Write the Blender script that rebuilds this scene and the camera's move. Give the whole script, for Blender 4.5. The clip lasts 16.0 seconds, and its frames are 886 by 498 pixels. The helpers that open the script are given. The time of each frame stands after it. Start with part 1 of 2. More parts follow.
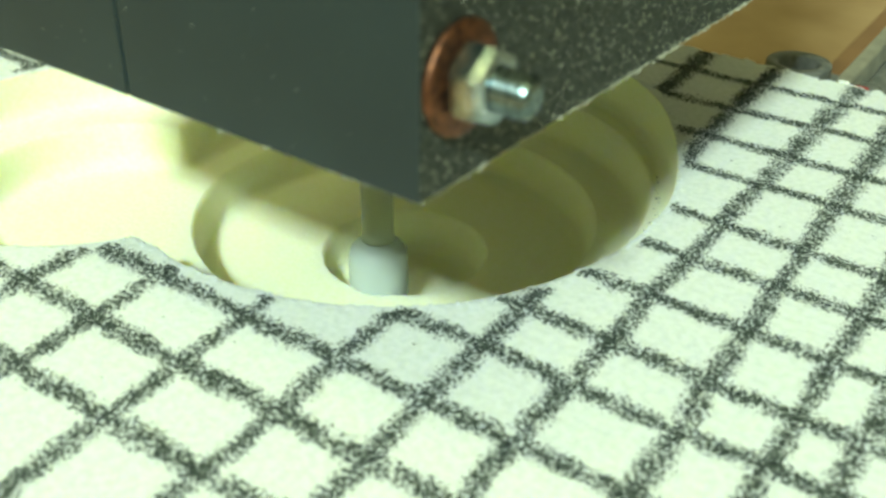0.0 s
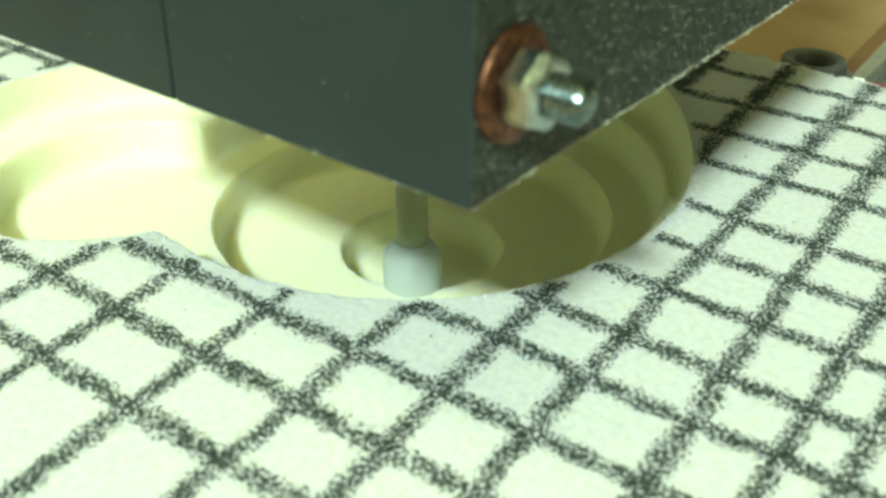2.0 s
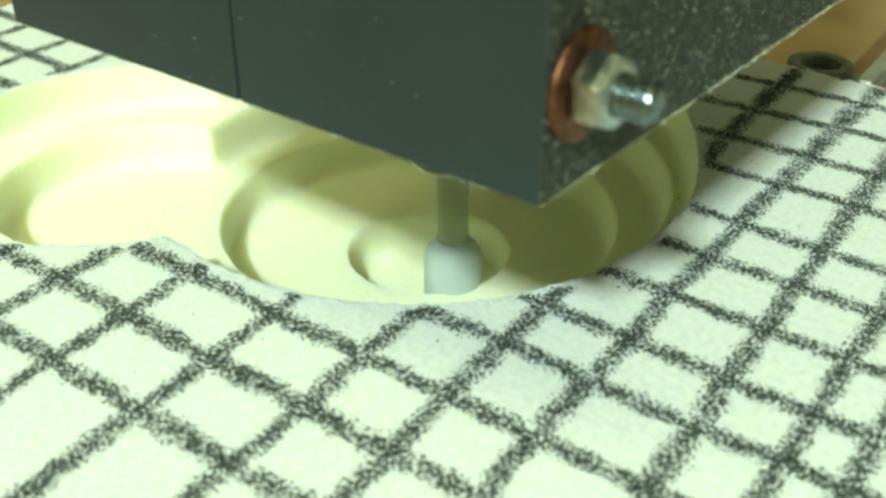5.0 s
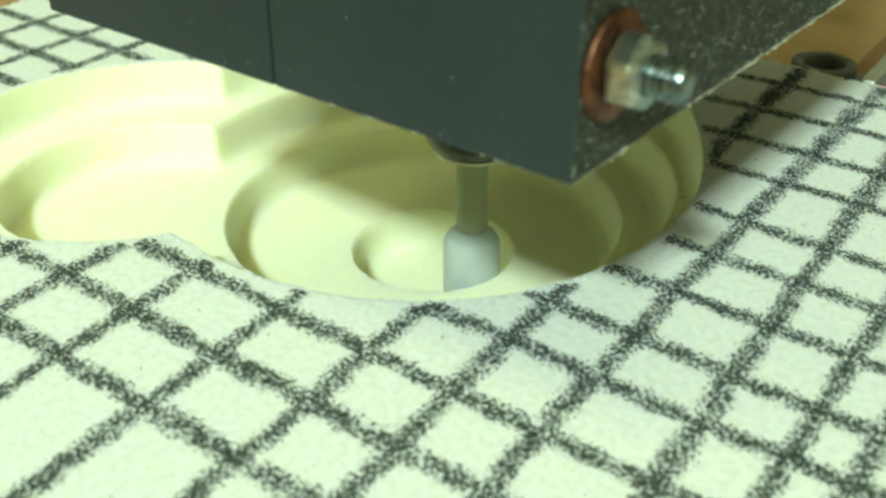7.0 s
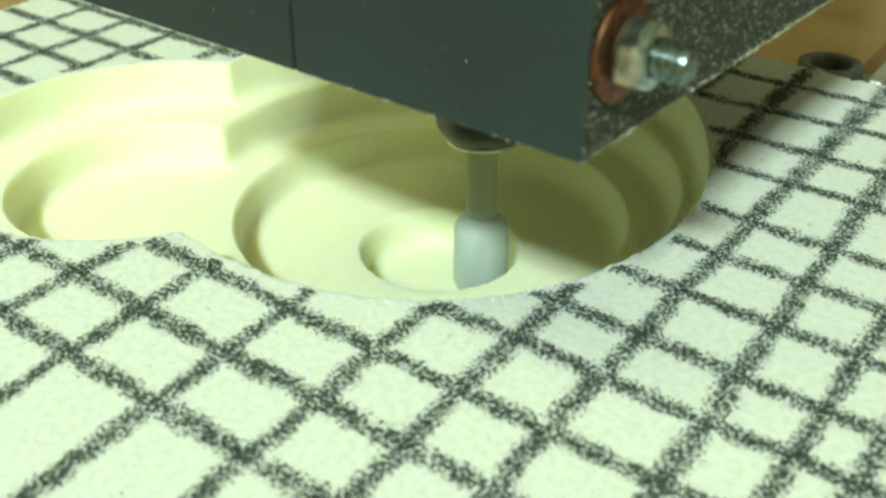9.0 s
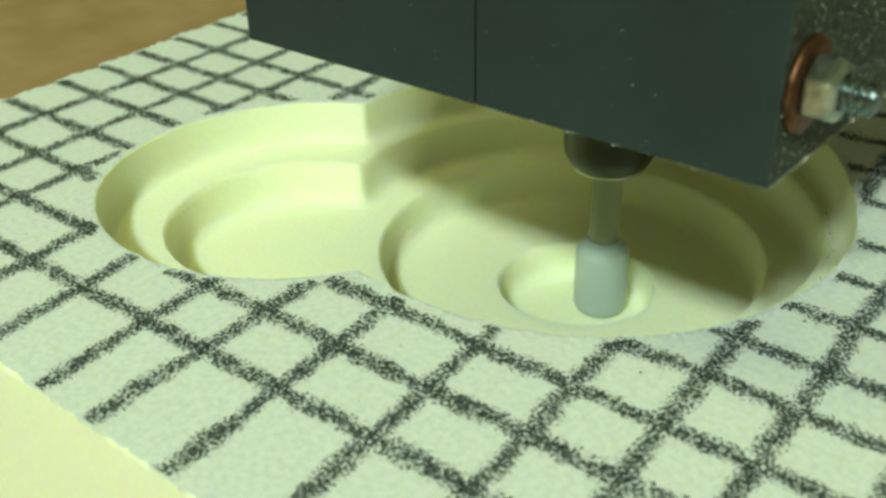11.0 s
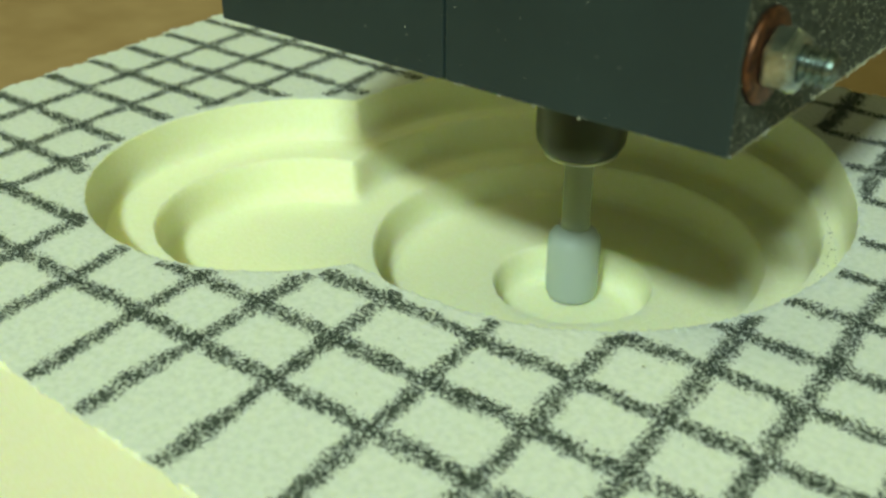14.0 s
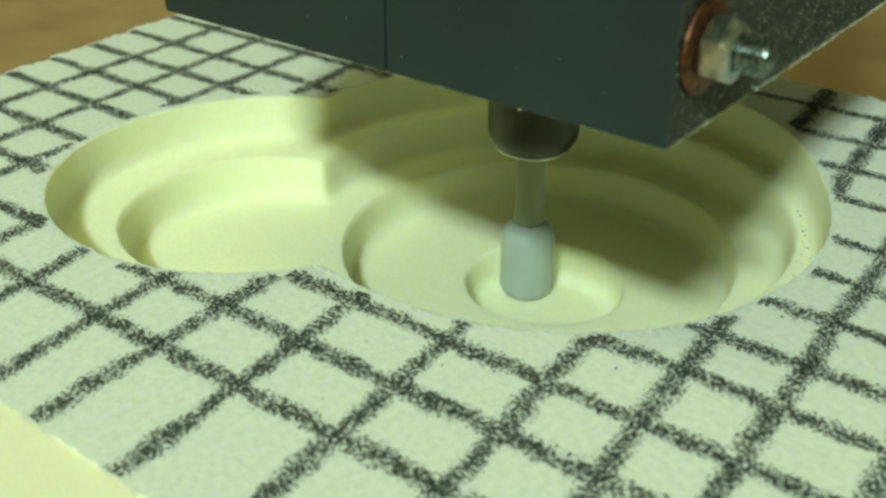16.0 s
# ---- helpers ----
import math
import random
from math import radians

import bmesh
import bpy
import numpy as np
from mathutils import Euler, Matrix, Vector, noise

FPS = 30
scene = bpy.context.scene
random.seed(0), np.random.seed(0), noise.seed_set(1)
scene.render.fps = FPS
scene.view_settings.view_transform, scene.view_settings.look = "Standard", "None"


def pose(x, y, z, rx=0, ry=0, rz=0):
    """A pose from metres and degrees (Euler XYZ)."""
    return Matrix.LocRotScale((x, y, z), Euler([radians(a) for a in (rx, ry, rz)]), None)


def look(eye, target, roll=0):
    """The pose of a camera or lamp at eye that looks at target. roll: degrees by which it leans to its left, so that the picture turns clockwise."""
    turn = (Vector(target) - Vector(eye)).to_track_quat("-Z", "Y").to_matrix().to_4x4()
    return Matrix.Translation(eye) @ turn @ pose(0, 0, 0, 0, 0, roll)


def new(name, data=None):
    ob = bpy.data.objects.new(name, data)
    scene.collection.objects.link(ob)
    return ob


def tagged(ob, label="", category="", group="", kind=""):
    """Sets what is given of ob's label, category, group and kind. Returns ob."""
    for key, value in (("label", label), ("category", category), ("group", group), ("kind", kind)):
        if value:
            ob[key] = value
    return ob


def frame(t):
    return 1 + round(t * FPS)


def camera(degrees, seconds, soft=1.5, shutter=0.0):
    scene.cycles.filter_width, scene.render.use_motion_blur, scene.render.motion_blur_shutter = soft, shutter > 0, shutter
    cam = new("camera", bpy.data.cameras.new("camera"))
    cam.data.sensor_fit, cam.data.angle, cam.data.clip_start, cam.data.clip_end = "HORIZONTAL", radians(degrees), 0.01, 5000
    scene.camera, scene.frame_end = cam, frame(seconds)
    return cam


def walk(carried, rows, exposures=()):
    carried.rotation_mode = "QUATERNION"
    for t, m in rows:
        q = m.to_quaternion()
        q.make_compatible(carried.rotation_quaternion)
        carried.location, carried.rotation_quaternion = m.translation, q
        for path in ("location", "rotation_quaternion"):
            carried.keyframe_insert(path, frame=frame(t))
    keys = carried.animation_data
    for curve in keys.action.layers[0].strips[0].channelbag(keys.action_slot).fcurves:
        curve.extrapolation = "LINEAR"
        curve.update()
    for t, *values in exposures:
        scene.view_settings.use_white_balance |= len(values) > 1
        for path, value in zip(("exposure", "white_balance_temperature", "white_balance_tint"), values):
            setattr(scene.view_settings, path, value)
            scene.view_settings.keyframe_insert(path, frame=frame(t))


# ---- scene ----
U = 0.012  # one module of the hand-drawn grid, in metres

# seconds, eye x y z, yaw, pitch, roll
PATH = [
    (0.0, 0.09846, -0.03848, 0.05958, 36.59, -31.16, 0.66),
    (0.5, 0.09930, -0.03861, 0.06019, 37.25, -31.10, 0.15),
    (1.0, 0.09922, -0.03866, 0.06016, 37.30, -31.19, 0.21),
    (1.5, 0.09924, -0.03931, 0.05982, 37.46, -31.15, 0.26),
    (2.0, 0.09936, -0.03979, 0.06001, 37.60, -31.24, 0.21),
    (2.5, 0.09987, -0.03970, 0.06030, 37.81, -31.09, -0.04),
    (3.0, 0.09965, -0.03963, 0.06070, 37.88, -31.30, -0.08),
    (3.5, 0.09977, -0.03976, 0.06075, 38.06, -31.22, -0.14),
    (4.0, 0.09990, -0.03987, 0.06083, 38.19, -31.27, -0.13),
    (6.5, 0.09964, -0.04027, 0.06069, 38.08, -31.13, -0.10),
    (7.0, 0.09971, -0.04058, 0.06041, 38.21, -31.10, -0.01),
    (7.5, 0.09956, -0.04071, 0.06027, 38.20, -30.94, 0.17),
    (8.0, 0.09927, -0.04092, 0.06018, 38.19, -31.10, 0.32),
    (8.5, 0.09937, -0.04113, 0.06013, 38.28, -31.10, 0.30),
    (9.0, 0.09990, -0.04113, 0.06084, 38.56, -31.17, -0.05),
    (9.3, 0.09986, -0.04267, 0.06155, 39.00, -31.28, -0.43),
    (9.5, 0.09915, -0.04440, 0.06207, 39.68, -31.38, -0.69),
    (9.6, 0.09718, -0.04684, 0.06298, 39.46, -31.48, -0.81),
    (9.7, 0.09409, -0.04918, 0.06442, 39.66, -31.24, -0.73),
    (11.8, 0.08836, -0.05549, 0.06323, 39.78, -28.40, -0.74),
    (12.0, 0.08832, -0.05609, 0.06240, 39.32, -28.01, -0.38),
    (12.5, 0.08840, -0.05581, 0.06312, 39.59, -28.62, -0.61),
    (13.0, 0.08839, -0.05551, 0.06237, 39.68, -28.58, -0.59),
    (13.5, 0.08792, -0.05549, 0.06152, 39.10, -28.71, -0.02),
    (14.0, 0.08695, -0.05442, 0.06119, 39.19, -28.99, -0.04),
    (14.5, 0.08680, -0.05274, 0.06120, 38.64, -28.93, -0.28),
    (15.0, 0.08629, -0.05247, 0.06074, 38.07, -28.70, 0.15),
    (15.5, 0.08604, -0.05242, 0.05941, 37.56, -28.75, 0.68),
    (16.0, 0.08609, -0.05237, 0.06011, 37.61, -29.02, 0.46),
]


def eye_pose(x, y, z, yaw, pitch, roll):
    ahead = Vector((-math.sin(radians(yaw)) * math.cos(radians(pitch)), math.cos(radians(yaw)) * math.cos(radians(pitch)), math.sin(radians(pitch))))
    eye = Vector((x, y, z))
    return look(eye, eye + ahead, roll)


cam = camera(45.70, 16.0, 2.8)
cam.data.dof.use_dof = True
cam.data.dof.focus_distance = 0.135
cam.data.dof.aperture_fstop = 42.0
walk(cam, [(row[0], eye_pose(*row[1:])) for row in PATH],
     [(0.0, 0.06, 6400, 10), (4.0, 0.05, 6400, 10), (6.5, -0.12, 6450, 9), (9.0, -0.15, 6500, 9), (9.7, -0.26, 6550, 8), (11.8, -0.66, 6750, 4), (16.0, -0.66, 6750, 4)])

# ---------------------------------------------------------------- light
world = bpy.data.worlds.new("room_air")
scene.world = world
world.use_nodes = True
world.node_tree.nodes["Background"].inputs[0].default_value = (0.9, 0.88, 0.6, 1)
world.node_tree.nodes["Background"].inputs[1].default_value = 0.02


def area_lamp(name, eye, target, size, watts, colour, shape="DISK", size_y=None):
    data = bpy.data.lights.new(name, "AREA")
    data.shape, data.size, data.energy, data.color = shape, size, watts, colour
    if size_y:
        data.size_y = size_y
    ob = new(name, data)
    ob.matrix_world = look(eye, target)
    return ob


area_lamp("work_lamp_light", (0.305, -0.80, 0.80), (0.305, 0.06, 0.0), 0.17, 20.0, (0.775, 1.0, 0.87), "RECTANGLE", 0.085)
# Added overhead fill for the ambient level; no such lamp is known.
area_lamp("overhead_fill_light", (-0.1, -0.36, 1.75), (-0.1, -0.36, 0.0), 1.2, 9.5, (0.90, 1.0, 0.44), "RECTANGLE", 0.5)


# ---------------------------------------------------------------- materials
def material(name, colour, rough=0.6, metal=0.0):
    m = bpy.data.materials.new(name)
    m.use_nodes = True
    b = m.node_tree.nodes["Principled BSDF"]
    b.inputs["Base Color"].default_value = (*colour, 1)
    b.inputs["Roughness"].default_value = rough
    b.inputs["Metallic"].default_value = metal
    return m


def node(m, kind, **values):
    n = m.node_tree.nodes.new(kind)
    for key, value in values.items():
        n.inputs[key.replace("_", " ")].default_value = value
    return n


def link(m, a, out, b, into):
    m.node_tree.links.new(a.outputs[out], b.inputs[into])


def bsdf(m):
    return m.node_tree.nodes["Principled BSDF"]


def grain(m, light, dark, scale, low=0.35, high=0.65, detail=4.0):
    """Colour from dark to light by noise of that many bumps a metre."""
    pos = m.node_tree.nodes.new("ShaderNodeNewGeometry")
    tex = node(m, "ShaderNodeTexNoise", Scale=scale, Detail=detail)
    ramp = m.node_tree.nodes.new("ShaderNodeValToRGB")
    ramp.color_ramp.elements[0].position, ramp.color_ramp.elements[1].position = low, high
    ramp.color_ramp.elements[0].color, ramp.color_ramp.elements[1].color = (*dark, 1), (*light, 1)
    link(m, pos, "Position", tex, "Vector")
    link(m, tex, "Fac", ramp, "Fac")
    link(m, ramp, "Color", bsdf(m), "Base Color")
    return ramp


def relief(m, scale, strength, distance, detail=5.0, voronoi=False):
    pos = m.node_tree.nodes.new("ShaderNodeNewGeometry")
    if voronoi:
        tex, out = node(m, "ShaderNodeTexVoronoi", Scale=scale), "Distance"
    else:
        tex, out = node(m, "ShaderNodeTexNoise", Scale=scale, Detail=detail), "Fac"
    bump = node(m, "ShaderNodeBump", Strength=strength, Distance=distance)
    link(m, pos, "Position", tex, "Vector")
    link(m, tex, out, bump, "Height")
    link(m, bump, "Normal", bsdf(m), "Normal")


def specks(m, ramp, scale, size, share, colour, salt=0.0):
    """Scattered small marks over the colour that a ramp gives."""
    pos = m.node_tree.nodes.new("ShaderNodeNewGeometry")
    move = node(m, "ShaderNodeVectorMath")
    move.inputs[1].default_value = (salt, salt, salt)
    vor = node(m, "ShaderNodeTexVoronoi", Scale=scale)
    link(m, pos, "Position", move, 0)
    link(m, move, 0, vor, "Vector")
    pick = m.node_tree.nodes.new("ShaderNodeSeparateColor")
    link(m, vor, "Color", pick, "Color")
    few = m.node_tree.nodes.new("ShaderNodeMath")
    few.operation = "LESS_THAN"
    link(m, pick, 0, few, 0)
    few.inputs[1].default_value = share
    size_by = m.node_tree.nodes.new("ShaderNodeMath")
    size_by.operation = "MULTIPLY"
    link(m, pick, 1, size_by, 0)
    size_by.inputs[1].default_value = size
    close = m.node_tree.nodes.new("ShaderNodeMath")
    close.operation = "LESS_THAN"
    link(m, vor, "Distance", close, 0)
    link(m, size_by, 0, close, 1)
    near = m.node_tree.nodes.new("ShaderNodeMath")
    near.operation = "MULTIPLY"
    link(m, few, 0, near, 0)
    link(m, close, 0, near, 1)
    mix = m.node_tree.nodes.new("ShaderNodeMix")
    mix.data_type = "RGBA"
    link(m, near, 0, mix, "Factor")
    m.node_tree.links.new(ramp.outputs[0] if ramp.bl_idname != "ShaderNodeMix" else ramp.outputs[2], mix.inputs[6])
    mix.inputs[7].default_value = (*colour, 1)
    m.node_tree.links.new(mix.outputs[2], bsdf(m).inputs["Base Color"])
    return mix


def waxy(m, weight, scale):
    bsdf(m).inputs["Subsurface Weight"].default_value = weight
    bsdf(m).inputs["Subsurface Radius"].default_value = (1.0, 0.85, 0.22)
    bsdf(m).inputs["Subsurface Scale"].default_value = scale


FOAM_SKIN = material("foam_skin", (0.86, 0.87, 0.74), 0.85)
skin = grain(FOAM_SKIN, (0.77, 0.79, 0.735), (0.66, 0.69, 0.62), 1150.0, 0.28, 0.60, 6.0)
specks(FOAM_SKIN, skin, 700.0, 0.22, 0.03, (0.14, 0.14, 0.11))
relief(FOAM_SKIN, 1900.0, 0.22, 0.0003)
waxy(FOAM_SKIN, 0.3, 0.0012)
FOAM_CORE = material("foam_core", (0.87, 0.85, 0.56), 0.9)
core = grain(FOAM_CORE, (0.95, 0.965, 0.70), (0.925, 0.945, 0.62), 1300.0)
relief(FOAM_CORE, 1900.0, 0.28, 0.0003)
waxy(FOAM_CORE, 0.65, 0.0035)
PVC = material("grey_plastic", (0.05, 0.065, 0.07), 0.36)
grain(PVC, (0.0145, 0.030, 0.033), (0.011, 0.0235, 0.027), 90.0, 0.3, 0.7, 6.0)
bsdf(PVC).inputs["Specular IOR Level"].default_value = 0.5
PVC_CUT = material("sawn_grey_plastic", (0.05, 0.055, 0.045), 0.75)
specks(PVC_CUT, grain(PVC_CUT, (0.044, 0.055, 0.041), (0.010, 0.0145, 0.011), 1500.0, 0.35, 0.62), 2200.0, 0.45, 0.35, (0.26, 0.27, 0.19), 4.0)
relief(PVC_CUT, 1800.0, 0.6, 0.0003)
BOARD = material("brown_board", (0.36, 0.22, 0.09), 0.6)
grain(BOARD, (0.47, 0.31, 0.15), (0.35, 0.215, 0.09), 45.0, 0.3, 0.7, 6.0)
DARK_STRIP = material("dark_brown", (0.24, 0.13, 0.05), 0.6)
grain(DARK_STRIP, (0.28, 0.15, 0.06), (0.18, 0.09, 0.035), 60.0, 0.3, 0.7, 6.0)
STEEL = material("zinc_steel", (0.34, 0.40, 0.40), 0.22, 1.0)
grain(STEEL, (0.56, 0.62, 0.62), (0.24, 0.30, 0.32), 700.0)
relief(STEEL, 1500.0, 0.35, 0.0001)
COPPER = material("copper", (0.30, 0.11, 0.05), 0.48, 1.0)
grain(COPPER, (0.25, 0.105, 0.055), (0.08, 0.042, 0.03), 1300.0)
DARK_STEEL = material("dark_steel", (0.07, 0.07, 0.06), 0.4, 0.7)
BOLT_STEEL = material("dull_bolt_steel", (0.15, 0.19, 0.19), 0.27, 1.0)
grain(BOLT_STEEL, (0.24, 0.30, 0.30), (0.08, 0.11, 0.11), 1600.0)
BRIGHT_STEEL = material("bright_steel", (0.6, 0.6, 0.5), 0.3, 0.8)
def see_through(m, share):
    """Part of what lies behind shows, as behind a fast-spinning tool."""
    clear = m.node_tree.nodes.new("ShaderNodeBsdfTransparent")
    mix = node(m, "ShaderNodeMixShader", Fac=share)
    link(m, bsdf(m), 0, mix, 1)
    link(m, clear, 0, mix, 2)
    link(m, mix, 0, m.node_tree.nodes["Material Output"], "Surface")


CUTTER = material("cutter", (0.54, 0.62, 0.63), 0.5)
see_through(CUTTER, 0.36)
SHANK = material("shank", (0.46, 0.50, 0.40), 0.4)
see_through(SHANK, 0.42)
ALU = material("aluminium", (0.62, 0.62, 0.55), 0.45, 0.9)
grain(ALU, (0.66, 0.66, 0.58), (0.5, 0.5, 0.44), 300.0)
CLAMP = material("grey_clamp", (0.16, 0.17, 0.15), 0.5, 0.3)
grain(CLAMP, (0.2, 0.2, 0.18), (0.11, 0.12, 0.1), 500.0)
# Tinted warm so that the unseen walls bounce yellowish ambient light.
WALL = material("wall_paint", (0.7, 0.66, 0.52), 0.8)
grain(WALL, (0.72, 0.68, 0.54), (0.66, 0.62, 0.48), 8.0)
GREY_REFLECTOR = material("pale_grey", (0.5, 0.5, 0.45), 0.5)
grain(GREY_REFLECTOR, (0.52, 0.51, 0.46), (0.44, 0.43, 0.39), 30.0)
BLACK = material("gap_and_hole_dark", (0.010, 0.013, 0.020), 0.8)
DUST = material("foam_dust", (0.52, 0.52, 0.40), 0.9)
INK_CRUMB = material("ink_crumb", (0.03, 0.03, 0.03), 0.8)
RED = material("red_plastic", (0.35, 0.03, 0.03), 0.5)


# ---------------------------------------------------------------- mesh helpers
def part(name, bm, mat, parent=None, label="", smooth=False):
    me = bpy.data.meshes.new(name)
    bm.to_mesh(me)
    bm.free()
    for m in mat if isinstance(mat, (list, tuple)) else (mat,):
        me.materials.append(m)
    if smooth:
        for p in me.polygons:
            p.use_smooth = True
    ob = new(name, me)
    if parent:
        ob.parent = parent
    if label:
        ob["label"] = label
    return ob


def box(x0, y0, z0, x1, y1, z1, bevel=0.0, seg=2):
    bm = bmesh.new()
    bmesh.ops.create_cube(bm, size=1.0)
    for v in bm.verts:
        v.co = Vector(((x0 + x1) / 2 + v.co.x * (x1 - x0), (y0 + y1) / 2 + v.co.y * (y1 - y0), (z0 + z1) / 2 + v.co.z * (z1 - z0)))
    if bevel:
        bmesh.ops.bevel(bm, geom=bm.edges[:], offset=bevel, segments=seg, affect="EDGES", profile=0.5)
    return bm


def turned(profile, steps=48, closed=True):
    """A solid of revolution about z from (radius, z) pairs."""
    bm = bmesh.new()
    rings = []
    for r, z in profile:
        rings.append([bm.verts.new((r * math.cos(2 * math.pi * k / steps), r * math.sin(2 * math.pi * k / steps), z)) for k in range(steps)])
    for a, b in zip(rings, rings[1:]):
        for k in range(steps):
            bm.faces.new((a[k], a[(k + 1) % steps], b[(k + 1) % steps], b[k]))
    if closed:
        bm.faces.new(rings[0][::-1])
        bm.faces.new(rings[-1])
    bmesh.ops.recalc_face_normals(bm, faces=bm.faces[:])
    return bm


def empty(name):
    return new(name)


# ---------------------------------------------------------------- foam block with stepped pockets
RIM_L, RIM_R = (-1.11, 2.97), (1.24, 5.22)
STEP_L, HOLE = (-1.16, 2.94), (1.36, 5.24)
Z1, Z2, Z3, Z4 = -0.56, -1.10, -1.62, -2.10
NEAR, FAR, RIGHT, BOTTOM = -1.27, 9.66, 11.0, -3.3


def left_edge(y):
    return -5.95 - 0.098 * y


def crumb(x, y, amount):
    return amount * noise.noise(Vector((x * 9.0, y * 9.0, 3.7))) + 0.6 * amount * noise.noise(Vector((x * 31.0, y * 31.0, 9.1)))


def torn(x, y):
    """How far the skin is torn back from the pocket's wall."""
    flake = 0.06 * noise.noise(Vector((x * 5.0, y * 5.0, 3.7))) + 0.05 * noise.noise(Vector((x * 15.0, y * 15.0, 9.1)))
    return 0.04 + max(-0.04, flake + 0.05 * noise.noise(Vector((x * 29.0, y * 29.0, 1.3))))


def wide_rim(a):
    """The large pocket's radius at an angle: broken out towards the near edge, tight at the far side."""
    d = math.degrees(a)
    return 3.31 + 0.32 * math.exp(-((d + 50) / 38) ** 2) - 0.17 * math.exp(-((d - 30) / 25) ** 2)


def radius(c, r, x, y):
    return r(math.atan2(y - c[1], x - c[0])) if callable(r) else r


def circle(c, r, n, wobble=0.012):
    pts = []
    for k in range(n):
        a = 2 * math.pi * k / n - math.pi
        d = radius(c, r, c[0] + math.cos(a), c[1] + math.sin(a))
        d += crumb(c[0] + d * math.cos(a), c[1] + d * math.sin(a), wobble)
        pts.append((c[0] + d * math.cos(a), c[1] + d * math.sin(a)))
    return pts


def union(ca, ra, cb, rb, n, wobble=0.012):
    """Outline of two overlapping circles, anticlockwise."""
    pts = [p for p in circle(ca, ra, n, wobble) if math.dist(p, cb) > radius(cb, rb, *p)]
    other = [p for p in circle(cb, rb, n, wobble) if math.dist(p, ca) > radius(ca, ra, *p)]

    def ordered(arc):
        cut = max(range(len(arc)), key=lambda k: math.dist(arc[k], arc[k - 1]))
        return arc[cut:] + arc[:cut]
    ring = ordered(pts) + ordered(other)
    for _ in range(min(22, n // 40)):
        ring = [((ring[k - 1][0] + 2 * q[0] + ring[(k + 1) % len(ring)][0]) / 4, (ring[k - 1][1] + 2 * q[1] + ring[(k + 1) % len(ring)][1]) / 4) for k, q in enumerate(ring)]
    return ring


def loop(bm, pts, z):
    vs = [bm.verts.new((x * U, y * U, z * U)) for x, y in pts]
    return vs, [bm.edges.new((vs[k - 1], vs[k])) for k in range(len(vs))]


def wall(bm, top, bottom, slot, smooth=True):
    for k in range(len(top)):
        f = bm.faces.new((top[k - 1], top[k], bottom[k], bottom[k - 1]))
        f.material_index = slot
        f.smooth = smooth


def fill(bm, edges, slot):
    made = bmesh.ops.triangle_fill(bm, edges=edges, use_beauty=True, use_dissolve=False)
    for f in made["geom"]:
        if isinstance(f, bmesh.types.BMFace):
            f.material_index = slot
            if f.normal.z < 0:
                f.normal_flip()


def block_outline(step=0.05, smooth=False):
    pts = []
    corners = [(left_edge(NEAR), NEAR), (RIGHT, NEAR), (RIGHT, FAR), (left_edge(FAR), FAR)]
    for (x0, y0), (x1, y1) in zip(corners, corners[1:] + corners[:1]):
        n = int(math.dist((x0, y0), (x1, y1)) / step)
        for k in range(n):
            x, y = x0 + (x1 - x0) * k / n, y0 + (y1 - y0) * k / n
            ragged = 0.0 if smooth else 1.0
            deep = 0.10 if y > FAR - 0.2 or x < left_edge(y) + 0.2 else 0.035
            pts.append((x + ragged * crumb(x, y, deep), y + ragged * (crumb(y, x, deep) - (deep - 0.035) * 0.5)))
    return pts


def torn_rim(pts):
    out = []
    for k, (x, y) in enumerate(pts):
        (x0, y0), (x1, y1) = pts[k - 1], pts[(k + 1) % len(pts)]
        d = math.dist((x0, y0), (x1, y1)) or 1.0
        a = torn(x, y)
        out.append((x + a * (y1 - y0) / d, y - a * (x1 - x0) / d))
    return out


def inset(pts, amount, rough=0.0):
    """The outline moved out of the pocket by an amount (into it if negative), unevenly where rough."""
    out = []
    for k, (x, y) in enumerate(pts):
        (x0, y0), (x1, y1) = pts[k - 1], pts[(k + 1) % len(pts)]
        d = math.dist((x0, y0), (x1, y1)) or 1.0
        a = amount + max(-amount, crumb(x, y, rough)) if rough else amount
        out.append((x + a * (y1 - y0) / d, y - a * (x1 - x0) / d))
    return out


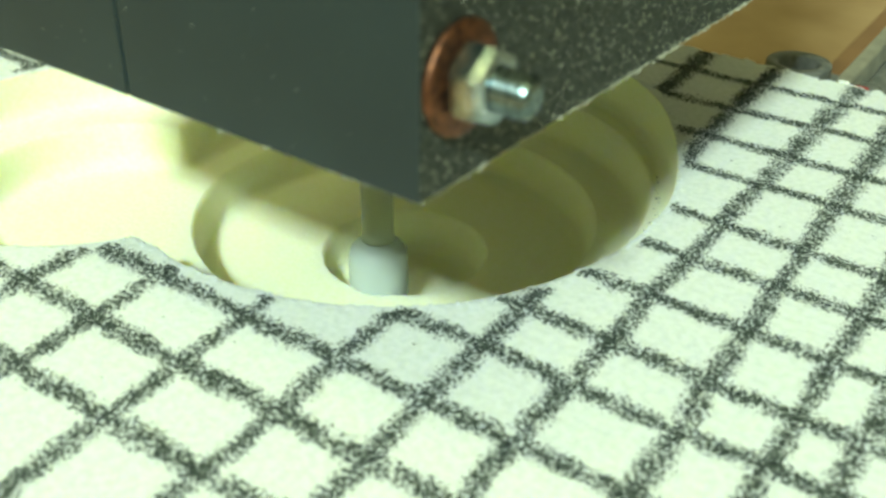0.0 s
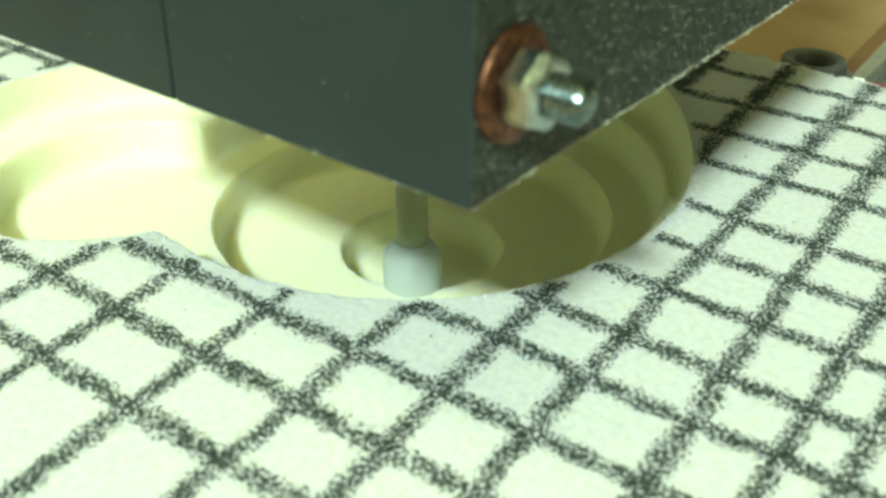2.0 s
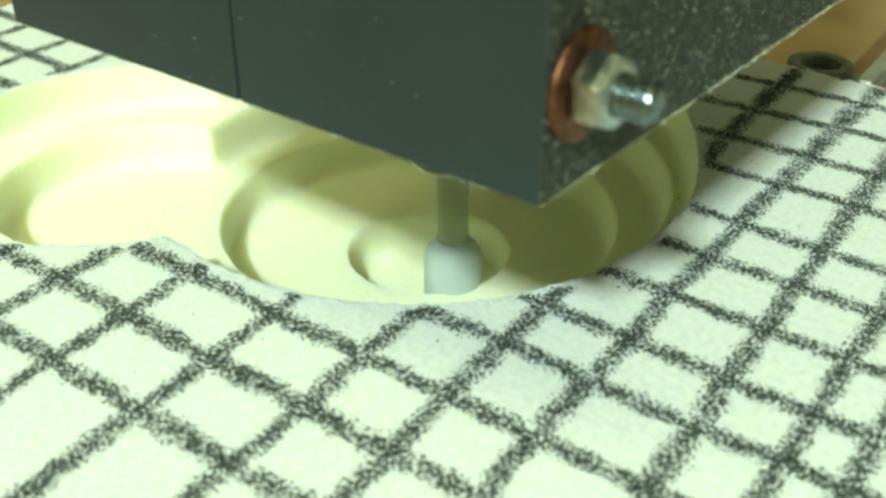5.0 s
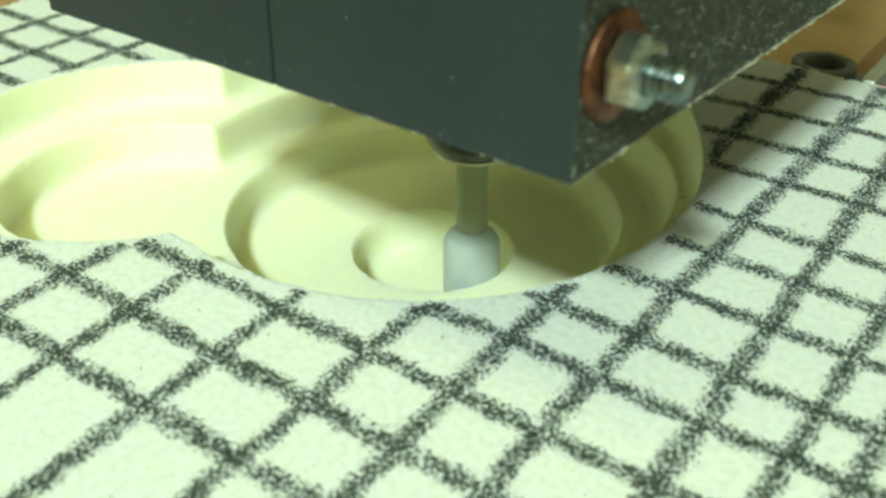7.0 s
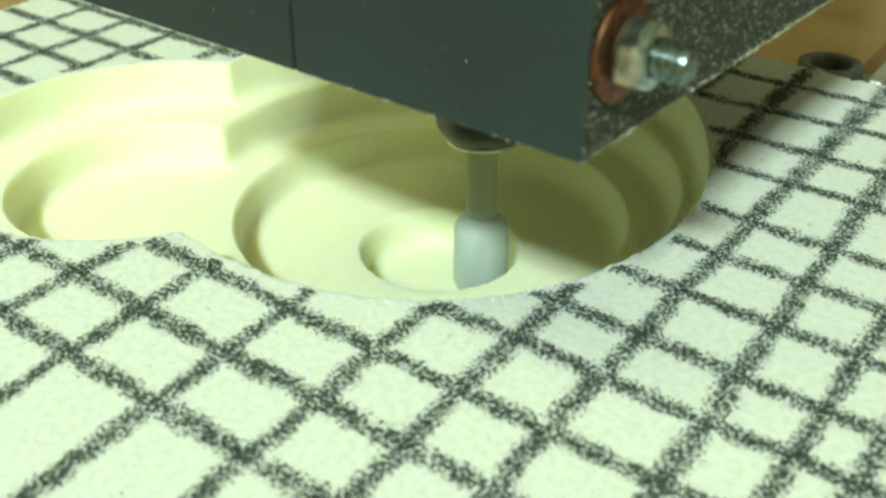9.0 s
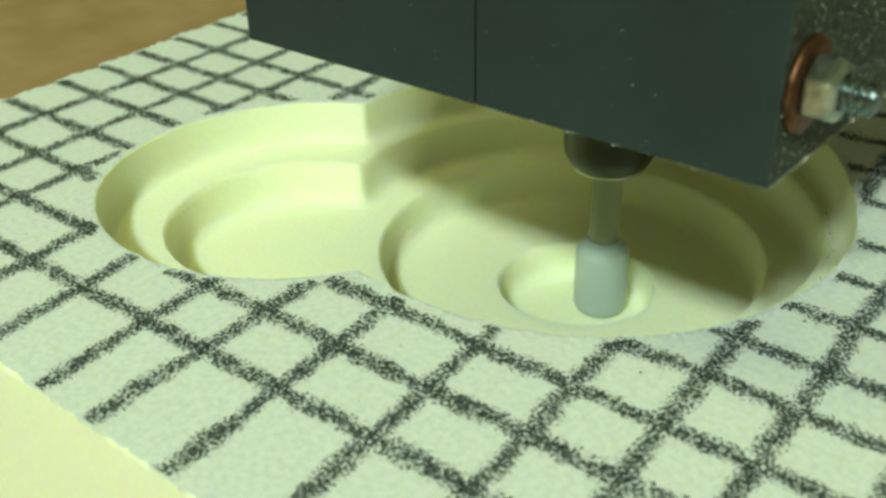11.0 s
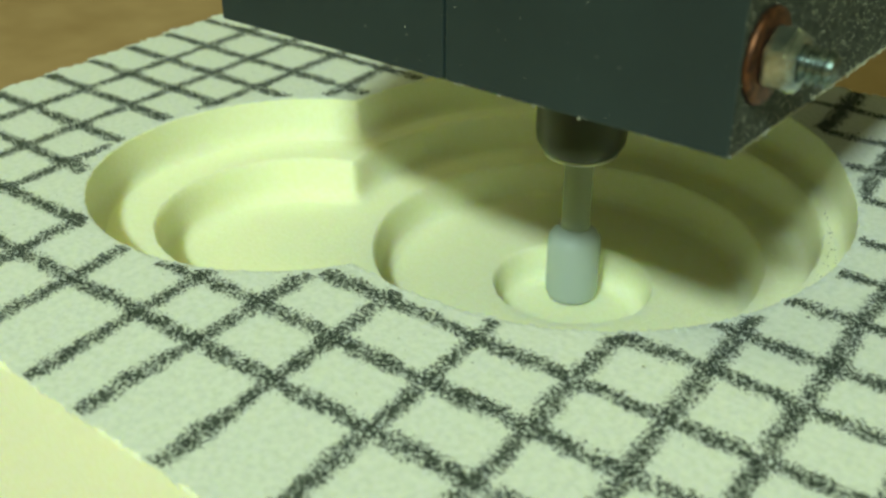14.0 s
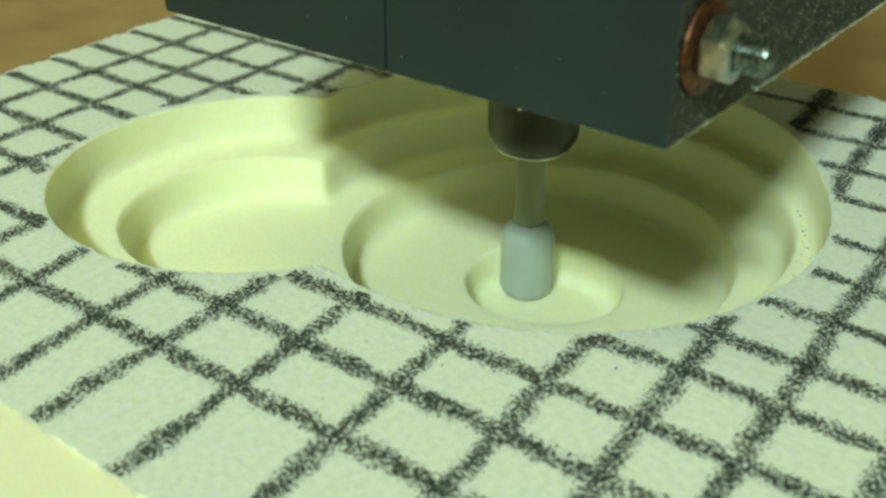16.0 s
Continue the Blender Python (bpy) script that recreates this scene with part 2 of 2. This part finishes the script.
def foam_block():
    bm = bmesh.new()
    outer = block_outline()
    rim = union(RIM_L, 2.31, RIM_R, wide_rim, 1200, 0.0)
    step1 = union(STEP_L, 1.54, RIM_R, 2.89, 400, 0.0)
    step2 = circle(RIM_R, 2.32, 300, 0.0)
    step3 = circle(HOLE, 0.94, 160, 0.0)
    # top skin
    o, oe = loop(bm, outer, 0)
    r, re = loop(bm, torn_rim(rim), 0)
    fill(bm, oe + re, 0)
    # sides and base
    ob_ = block_outline(smooth=True)
    b0, _ = loop(bm, ob_, -0.05)
    wall(bm, o, b0, 1, False)
    b, be = loop(bm, ob_, BOTTOM)
    wall(bm, b0, b, 1, False)
    fill(bm, be, 1)
    # pockets, each a wall and a floor
    last = r
    for pts, z0, z1, hole in ((rim, 0.0, Z1, step1), (step1, Z1, Z2, step2), (step2, Z2, Z3, step3), (step3, Z3, Z4, None)):
        soft = 0.035 if z0 == 0 else 0.11
        for off, z in ((soft * 0.3, z0 - soft * 0.3), (0.0, z0 - soft), (0.0, z1 + 0.19), (-0.03, z1 + 0.08), (-0.075, z1 + 0.024)):
            ring, _ = loop(bm, inset(pts, off), z)
            skin_side = z0 == 0 and last is r
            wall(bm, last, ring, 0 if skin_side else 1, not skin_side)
            last = ring
        foot, fe = loop(bm, inset(pts, -0.13 if z0 == 0 else -0.19), z1)
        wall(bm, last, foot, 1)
        if hole:
            last, he = loop(bm, inset(hole, 0.06, 0.02), z1)
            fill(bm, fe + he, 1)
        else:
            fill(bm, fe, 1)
    bmesh.ops.recalc_face_normals(bm, faces=bm.faces[:])
    ob = part("foam_block", bm, (FOAM_SKIN, FOAM_CORE))
    tagged(ob, "cream rigid foam block with black marker grid and milled stepped pockets", "foam block")
    return ob


FOAM = foam_block()

# marker lines: ("x" or "y", place at 0, slope, from, to)
MARKS = [
    ("x", -5.08, -0.067, 0), ("x", -4.03, -0.086, 0), ("x", -3.22, -0.063, 0), ("x", -1.86, -0.13, 0), ("x", -0.98, -0.12, 0), ("x", 0.03, -0.10, 0),
    ("x", 0.81, -0.05, 0), ("x", 1.75, -0.081, 0), ("x", 2.80, -0.09, 0), ("x", 3.78, -0.074, 0), ("x", 4.61, -0.07, 0.001), ("x", 5.37, -0.06, 0.003),
    ("x", 6.27, -0.06, 0), ("x", 6.86, -0.03, 0), ("x", 7.30, -0.02, 0), ("x", 8.10, -0.02, 0),
    ("y", -0.05, 0.03, 0), ("y", 0.71, 0.027, 0), ("y", 1.50, 0.019, 0), ("y", 2.29, 0.022, 0), ("y", 3.04, 0.004, 0), ("y", 3.82, 0.008, 0),
    ("y", 4.58, 0.011, 0), ("y", 5.34, 0.008, 0), ("y", 6.29, 0.02, 0), ("y", 7.03, 0.03, 0), ("y", 7.74, 0.07, 0), ("y", 8.72, 0.05, 0),
]


def pocket(x, y):
    """How far outside the torn rim a place lies."""
    gaps = []
    for (cx, cy), size in ((RIM_L, 2.31), (RIM_R, wide_rim)):
        d = math.dist((x, y), (cx, cy)) or 1.0
        r = radius((cx, cy), size, x, y)
        gaps.append(d - r - torn(cx + (x - cx) * r / d, cy + (y - cy) * r / d))
    return min(gaps)


def marker_material():
    m = material("black_marker", (0.03, 0.036, 0.034), 0.8)
    grain(m, (0.115, 0.14, 0.112), (0.015, 0.025, 0.020), 2000.0, 0.40, 0.72)
    uv = m.node_tree.nodes.new("ShaderNodeUVMap")
    sep = m.node_tree.nodes.new("ShaderNodeSeparateXYZ")
    link(m, uv, "UV", sep, "Vector")
    pos = m.node_tree.nodes.new("ShaderNodeNewGeometry")
    fine = node(m, "ShaderNodeTexNoise", Scale=2700.0, Detail=4.0)
    wide = node(m, "ShaderNodeTexNoise", Scale=420.0, Detail=2.0)
    link(m, pos, "Position", fine, "Vector")
    link(m, pos, "Position", wide, "Vector")

    def calc(op, a, b):
        n = m.node_tree.nodes.new("ShaderNodeMath")
        n.operation = op
        for k, v in enumerate((a, b)):
            if isinstance(v, (int, float)):
                n.inputs[k].default_value = v
            else:
                m.node_tree.links.new(v, n.inputs[k])
        return n.outputs[0]

    off = calc("ABSOLUTE", calc("MULTIPLY", calc("SUBTRACT", sep.outputs["Y"], 0.5), 2.0), 0.0)
    limit = calc("ADD", calc("MULTIPLY", calc("POWER", off, 2.0), 0.27), 0.388)
    limit = calc("SUBTRACT", limit, calc("MULTIPLY", calc("SUBTRACT", wide.outputs["Fac"], 0.5), 0.30))
    ink = calc("MULTIPLY", calc("SUBTRACT", fine.outputs["Fac"], limit), 9.0)
    clamp = m.node_tree.nodes.new("ShaderNodeClamp")
    m.node_tree.links.new(ink, clamp.inputs[0])
    clamp.inputs["Max"].default_value = 0.92
    clear = m.node_tree.nodes.new("ShaderNodeBsdfTransparent")
    mix = m.node_tree.nodes.new("ShaderNodeMixShader")
    out = m.node_tree.nodes["Material Output"]
    link(m, clamp, 0, mix, 0)
    link(m, clear, 0, mix, 1)
    link(m, bsdf(m), 0, mix, 2)
    link(m, mix, 0, out, "Surface")
    return m


MARKER = marker_material()


def marker_strip(runs, z):
    """One unbroken run of ink: rows of (left edge, right edge, place along the line)."""
    bm = bmesh.new()
    uv = bm.loops.layers.uv.new("UVMap")
    verts = [[bm.verts.new((x * U, y * U, z)) for x, y in row[:2]] for row in runs]
    for k in range(1, len(runs)):
        f = bm.faces.new((verts[k - 1][0], verts[k - 1][1], verts[k][1], verts[k][0]))
        s0, s1 = runs[k - 1][2], runs[k][2]
        for lp, value in zip(f.loops, ((s0, 0), (s0, 1), (s1, 1), (s1, 0))):
            lp[uv].uv = value
        if f.normal.z < 0:
            f.normal_flip()
    return part("marker_line", bm, MARKER, FOAM, "black felt marker line")


def marker_line(axis, at, slope, bend, start, end, z, width=0.148):
    """The ink along one ruled line, wherever the foam's skin is left."""
    n, run = int((end - start) / 0.02), []
    for k in range(n + 2):
        s = start + (end - start) * k / n
        c = at + slope * s + bend * s * s + 0.025 * noise.noise(Vector((at * 5, s * 0.9, 1.0)))
        w = width * (1 + 0.3 * noise.noise(Vector((at * 3, s * 1.7, 5.0))))
        if axis == "x" and at > 2.0:
            w *= 1 + 0.32 * min(1.0, max(0.0, (s - 5.5) / 2.0))  # wider towards the far edge
        ends = [(c - w, s), (c + w, s)] if axis == "x" else [(s, c - w), (s, c + w)]
        x, y = (c, s) if axis == "x" else (s, c)
        for _ in range(12):
            ends = [e if pocket(*e) > 0.012 else (e[0] + (x - e[0]) * 0.15, e[1] + (y - e[1]) * 0.15) for e in ends]
        ok = k <= n and NEAR + 0.02 < y < FAR - 0.06 and left_edge(y) + 0.04 < x < RIGHT - 0.1 and pocket(x, y) > 0.015
        if ok:
            run.append((*ends, s))
        else:
            if len(run) > 2:
                marker_strip(run, z)
            run = []


for axis, at, slope, bend in MARKS:
    lo, hi = (NEAR, FAR) if axis == "x" else (-7.0, 10.5)
    marker_line(axis, at, slope, bend, lo, hi, 0.00003 if axis == "x" else 0.00006)
# a second, narrower strip of ink on two lines towards the far edge
for at, slope, bend, start in ((3.77, -0.074, 0, 7.6), (4.60, -0.07, 0.001, 8.2)):
    marker_line("x", at, slope, bend, start, FAR, 0.00009, 0.10)


# ---------------------------------------------------------------- bench and room
def structure(name, bm, mat, label, category):
    return tagged(part(name, bm, mat), label, category, kind="structure")


structure("bench_top", box(-0.268, -0.45, BOTTOM * U - 0.018, 0.5, 0.65, BOTTOM * U - 0.0001, 0.001), BOARD, "brown wooden machine bed under the foam", "bench")
# Grey surface past the bed's edge, spread wide to reflect light onto the head.
structure("grey_reflector", box(-1.3, -1.1, BOTTOM * U - 0.05, 1.3, 1.1, BOTTOM * U - 0.0185, 0.002), GREY_REFLECTOR, "pale grey surface below the machine bed, widened to reflect light", "table")
# Unseen room shell, added to enclose the bench and bounce ambient light.
structure("floor", box(-1.6, -1.6, -0.95, 1.6, 1.6, -0.9), CLAMP, "plain unseen floor of the added room shell", "floor")
structure("ceiling", box(-1.6, -1.6, 1.8, 1.6, 1.6, 1.85), WALL, "plain unseen ceiling of the added room shell", "ceiling")
structure("wall_north", box(-1.6, 1.6, -0.9, 1.6, 1.65, 1.8), WALL, "plain unseen wall of the added room shell", "wall")
structure("wall_south", box(-1.6, -1.65, -0.9, 1.6, -1.6, 1.8), WALL, "plain unseen wall of the added room shell", "wall")
structure("wall_east", box(1.6, -1.65, -0.9, 1.65, 1.65, 1.8), WALL, "plain unseen wall of the added room shell", "wall")
structure("wall_west", box(-1.65, -1.65, -0.9, -1.6, 1.65, 1.8), WALL, "plain unseen wall of the added room shell", "wall")


# ---------------------------------------------------------------- fixtures behind the foam
def clamp():
    """A grey socket at the foam's far edge; a black disc paints its hole's shade."""
    ob = empty("hold_down_clamp")
    tagged(ob, "grey metal hold-down socket with a dark hole beside the foam", "clamp")
    body = part("socket", turned([(0.30 * U, BOTTOM * U), (0.42 * U, BOTTOM * U), (0.42 * U, -0.05 * U), (0.41 * U, -0.03 * U), (0.29 * U, -0.03 * U), (0.265 * U, -0.06 * U), (0.26 * U, -0.5 * U)], 48, False), CLAMP, ob, smooth=True)
    # black disc low in the bore, in place of the hole's own darkness
    part("hole", turned([(0.258 * U, -0.42 * U), (0.258 * U, -0.38 * U)], 48), BLACK, body)
    part("foot", box(0.2 * U, -0.2 * U, BOTTOM * U, 1.0 * U, 0.5 * U, -0.25 * U, 0.0008), CLAMP, ob)
    ob.location = (4.12 * U, 10.1 * U, 0.0)
    return ob


clamp()


def rail():
    ob = empty("metal_rail")
    tagged(ob, "dull aluminium rail on the machine bed behind the foam", "rail")
    part("flange", box(-0.10 * U, 0, BOTTOM * U, 0.10 * U, 0.4, -0.02 * U, 0.0006), ALU, ob, "pale aluminium edge")
    web = part("web", box(0.102 * U, 0, BOTTOM * U, 4.5 * U, 0.4, -0.35 * U, 0.0006), CLAMP, ob, "dark grey metal bed plate")
    part("clip", box(0.12 * U, 0.0, -0.35 * U, 0.32 * U, 0.12 * U, -0.08 * U, 0.0004), RED, web, "small red plastic clip")
    ob.matrix_basis = pose(4.80 * U, 9.80 * U, 0, 0, 0, 3)
    return ob


rail()


# Dark brown stripe near the rail, built as a raised strip.
def batten():
    ob = part("dark_brown_strip", box(-0.35 * U, 0, BOTTOM * U, 0.35 * U, 0.35, -1.9 * U, 0.0006), DARK_STRIP)
    tagged(ob, "dark brown strip on the machine bed", "batten")
    ob.matrix_basis = pose(3.55 * U, 12.6 * U, 0, 0, 0, 3)
    return ob


batten()


# ---------------------------------------------------------------- milling head
def grains(spots, size, rng, mat=None):
    """Loose foam dust: small eight-sided grains at (place, normal)."""
    verts, faces = [], []
    for (x, y, z) in spots:
        r = size * rng.choice((0.4, 0.5, 0.6, 0.8, 1.0, 1.5))
        k = len(verts)
        for d in ((1, 0, 0), (0, 1, 0), (-1, 0, 0), (0, -1, 0), (0, 0, 1), (0, 0, -1)):
            verts.append([c + e * r * rng.uniform(0.5, 1.1) for c, e in zip((x, y, z), d)])
        for a, b in ((0, 1), (1, 2), (2, 3), (3, 0)):
            faces += [(k + a, k + b, k + 4), (k + b, k + a, k + 5)]
    me = bpy.data.meshes.new("dust")
    me.from_pydata(verts, [], faces)
    me.materials.append(mat or DUST)
    return new("dust", me)


def plate(x0, x1, cut_right):
    """A mount plate with a smooth front and sawn ends."""
    bm = box(x0 * U, -3.51 * U, 2.00 * U, x1 * U, 3.9 * U, 9.5 * U, 0.00025)
    for f in bm.faces:
        f.material_index = 1 if f.normal.x > 0.5 and cut_right else 0
        if f.normal.z < -0.5:
            f.material_index = 1
    return bm


def thread(radius, length, pitch):
    prof, z = [(radius * 0.8, 0.0)], 0.0
    while z < length:
        prof += [(radius * 0.76, z + pitch * 0.1), (radius, z + pitch * 0.42), (radius, z + pitch * 0.55), (radius * 0.76, z + pitch * 0.9)]
        z += pitch
    return prof + [(radius * 0.78, z), (radius * 0.66, z + pitch * 0.2), (radius * 0.6, z + pitch * 0.24), (radius * 0.08, z + pitch * 0.26)]


def milling_head():
    rng = random.Random(5)
    head = empty("milling_head")
    tagged(head, "dark grey plastic spindle mount with collet and spinning cutter", "milling head")
    right = part("right_plate", plate(0.727, 3.345, True), (PVC, PVC_CUT), head, "dark grey plastic plate with a sawn dusty end")
    part("left_plate", plate(-2.15, 0.713, False), (PVC, PVC_CUT), head, "dark grey plastic plate")
    part("joint", box(0.705 * U, -3.48 * U, 2.03 * U, 0.735 * U, 3.8 * U, 9.4 * U), BLACK, head, "dark open joint")
    collet = part("collet", turned([(0.40 * U, -0.05 * U), (0.47 * U, 0.0), (0.535 * U, 0.12 * U), (0.55 * U, 0.22 * U), (0.55 * U, 2.3 * U)], 64), DARK_STEEL, head, "dark steel collet nut", smooth=True)
    part("collet_rim", turned([(0.20 * U, -0.065 * U), (0.40 * U, -0.075 * U), (0.45 * U, -0.055 * U), (0.455 * U, -0.02 * U), (0.42 * U, -0.01 * U)], 64), BRIGHT_STEEL, collet, "bright worn rim", smooth=True)
    cutter = part("cutter", turned([(0.24 * U, -2.09 * U), (0.30 * U, -2.06 * U), (0.335 * U, -1.98 * U), (0.335 * U, -1.30 * U), (0.325 * U, -1.22 * U), (0.28 * U, -1.15 * U), (0.19 * U, -1.09 * U)], 64), CUTTER, head, "pale blurred spinning cutter", smooth=True)
    part("shank", turned([(0.19 * U, -1.06 * U), (0.18 * U, -0.9 * U), (0.18 * U, 0.06 * U)], 48), SHANK, cutter, "dull grey tool shank", smooth=True)
    y, z, x = -3.15 * U, 2.69 * U, 3.345 * U
    turn = pose(x, y, z, 0, 90, 0)
    washer = part("washer", turned([(0.13 * U, 0), (0.34 * U, 0), (0.355 * U, 0.02 * U), (0.35 * U, 0.05 * U), (0.33 * U, 0.06 * U), (0.13 * U, 0.06 * U)], 64, False), COPPER, head, "dull copper washer", smooth=True)
    nut_bm = turned([(0.215 * U, 0.06 * U), (0.25 * U, 0.085 * U), (0.25 * U, 0.235 * U), (0.232 * U, 0.268 * U), (0.19 * U, 0.296 * U), (0.12 * U, 0.300 * U)], 6)
    bmesh.ops.bevel(nut_bm, geom=nut_bm.edges[:], offset=0.012 * U, segments=2, affect="EDGES")
    nut = part("nut", nut_bm, STEEL, head, "zinc-plated hexagon nut")
    bolt = part("bolt", turned(thread(0.138 * U, 0.50 * U, 0.057 * U), 32), BOLT_STEEL, head, "zinc-plated threaded bolt end", smooth=True)
    for ob in (washer, bolt):
        ob.matrix_basis = turn
    nut.matrix_basis = turn @ pose(0, 0, 0, 0, 0, 5)
    # dust clings to the sawn end, less to the front, and along the lower edges
    end = [(3.35 * U, rng.uniform(-3.5, 1.7) * U, (2.0 + 4.0 * rng.random() ** 1.3) * U) for _ in range(4200)]
    for _ in range(160):  # on the bolt's tip
        a, d = rng.uniform(0, 2 * math.pi), 0.13 * math.sqrt(rng.random())
        end.append((x + (0.515 - 0.9 * max(0.0, d - 0.09)) * U, y + d * math.cos(a) * U, z + d * math.sin(a) * U))
    front = [(rng.uniform(-2.1, 3.3) * U, -3.512 * U, (2.0 + 4.0 * rng.random()) * U) for _ in range(300)]
    edge = []
    for _ in range(1500):
        y0 = rng.uniform(-3.51, 2.0)
        if noise.noise(Vector((y0 * 4.0, 2.0, 0.0))) > rng.uniform(-0.5, 0.6) and rng.random() < 0.25 + 0.2 * (y0 + 3.5):
            edge.append((3.345 * U, y0 * U, (2.00 + rng.uniform(-0.012, 0.03)) * U))
    for _ in range(420):
        x0 = rng.uniform(-2.1, 3.345)
        if noise.noise(Vector((x0 * 5.0, 7.0, 0.0))) > rng.uniform(0.0, 0.6):
            edge.append((x0 * U, -3.505 * U, (2.00 + rng.uniform(-0.008, 0.012)) * U))
    for spots, size in ((end, 0.0048 * U), (front, 0.0046 * U), (edge, 0.009 * U)):
        dust = grains(spots, size, rng)
        dust.parent = head
        tagged(dust, "pale foam dust", kind="stuff")
    return head


HEAD_THING = milling_head()


def crumbs():
    """Pale crumbs along the pockets' torn lip, black ones from the ink on skin and ledge."""
    rng = random.Random(11)
    lip, ink = [], []
    for _ in range(900):
        (cx, cy), r = rng.choice(((RIM_L, 2.31), (RIM_R, wide_rim), (RIM_R, wide_rim)))
        a = rng.uniform(-math.pi, math.pi)
        d = (r(a) if callable(r) else r) + 0.04 + abs(rng.gauss(0, 0.03))
        x, y = cx + d * math.cos(a), cy + d * math.sin(a)
        if pocket(x, y) > -0.01:
            lip.append((x * U, y * U, 0.004 * U))
    for _ in range(260):
        x, y = rng.uniform(-6, 7.5), rng.uniform(-1.0, 9.4)
        if pocket(x, y) > 0.1:
            ink.append((x * U, y * U, 0.002 * U))
    for _ in range(70):
        a = rng.uniform(-0.6, 0.6)
        d = rng.uniform(2.99, wide_rim(a) - 0.12)
        ink.append(((RIM_R[0] + d * math.cos(a)) * U, (RIM_R[1] + d * math.sin(a)) * U, (Z1 + 0.004) * U))
    ledge = []
    for (cx, cy), inner, outer, level, count in ((STEP_L, 1.68, 2.10, Z1, 260), (RIM_R, 3.00, 3.12, Z1, 160), (RIM_R, 2.45, 2.70, Z2, 160), (RIM_R, 1.0, 2.1, Z3, 120)):
        for _ in range(count):
            a, d = rng.uniform(-math.pi, math.pi), rng.uniform(inner, outer)
            x, y = cx + d * math.cos(a), cy + d * math.sin(a)
            apart = math.dist((x, y), RIM_R if cx == STEP_L[0] else RIM_L)
            if apart > (3.4 if cx == STEP_L[0] else 2.4):
                ledge.append((x * U, y * U, (level + 0.004) * U))
    fine = grains(ledge, 0.011 * U, rng, FOAM_CORE)
    fine.name = "foam_dust"
    tagged(fine, "pale foam dust on the milled ledges", "dust", kind="stuff")
    pale = grains(lip, 0.012 * U, rng, FOAM_SKIN)
    dark = grains(ink, 0.010 * U, rng, INK_CRUMB)
    pale.name, dark.name = "foam_crumbs", "ink_crumbs"
    tagged(pale, "pale foam crumbs along the torn pocket edge", "crumbs", kind="stuff")
    tagged(dark, "black ink crumbs scattered over the foam", "crumbs", kind="stuff")


crumbs()

# seconds, tool axis x y
HEAD = [
    (0.0, 0.01847, 0.05447),
    (0.5, 0.01924, 0.05464),
    (1.0, 0.01997, 0.05470),
    (1.5, 0.02084, 0.05439),
    (2.0, 0.02150, 0.05447),
    (2.5, 0.02214, 0.05483),
    (3.0, 0.02259, 0.05543),
    (3.5, 0.02322, 0.05598),
    (4.0, 0.02375, 0.05682),
    (6.5, 0.02430, 0.06106),
    (7.0, 0.02421, 0.06189),
    (7.5, 0.02388, 0.06266),
    (8.0, 0.02336, 0.06383),
    (8.5, 0.02292, 0.06430),
    (9.0, 0.02227, 0.06518),
    (9.5, 0.02123, 0.06534),
    (11.8, 0.01715, 0.06715),
    (12.0, 0.01688, 0.06686),
    (12.5, 0.01589, 0.06756),
    (13.0, 0.01535, 0.06724),
    (13.5, 0.01437, 0.06748),
    (14.0, 0.01347, 0.06740),
    (14.5, 0.01279, 0.06730),
    (15.0, 0.01189, 0.06738),
    (15.5, 0.01155, 0.06673),
    (16.0, 0.01055, 0.06681),
]


def motions():
    walk(HEAD_THING, [(t, pose(x, y, 0)) for t, x, y in HEAD])


motions()
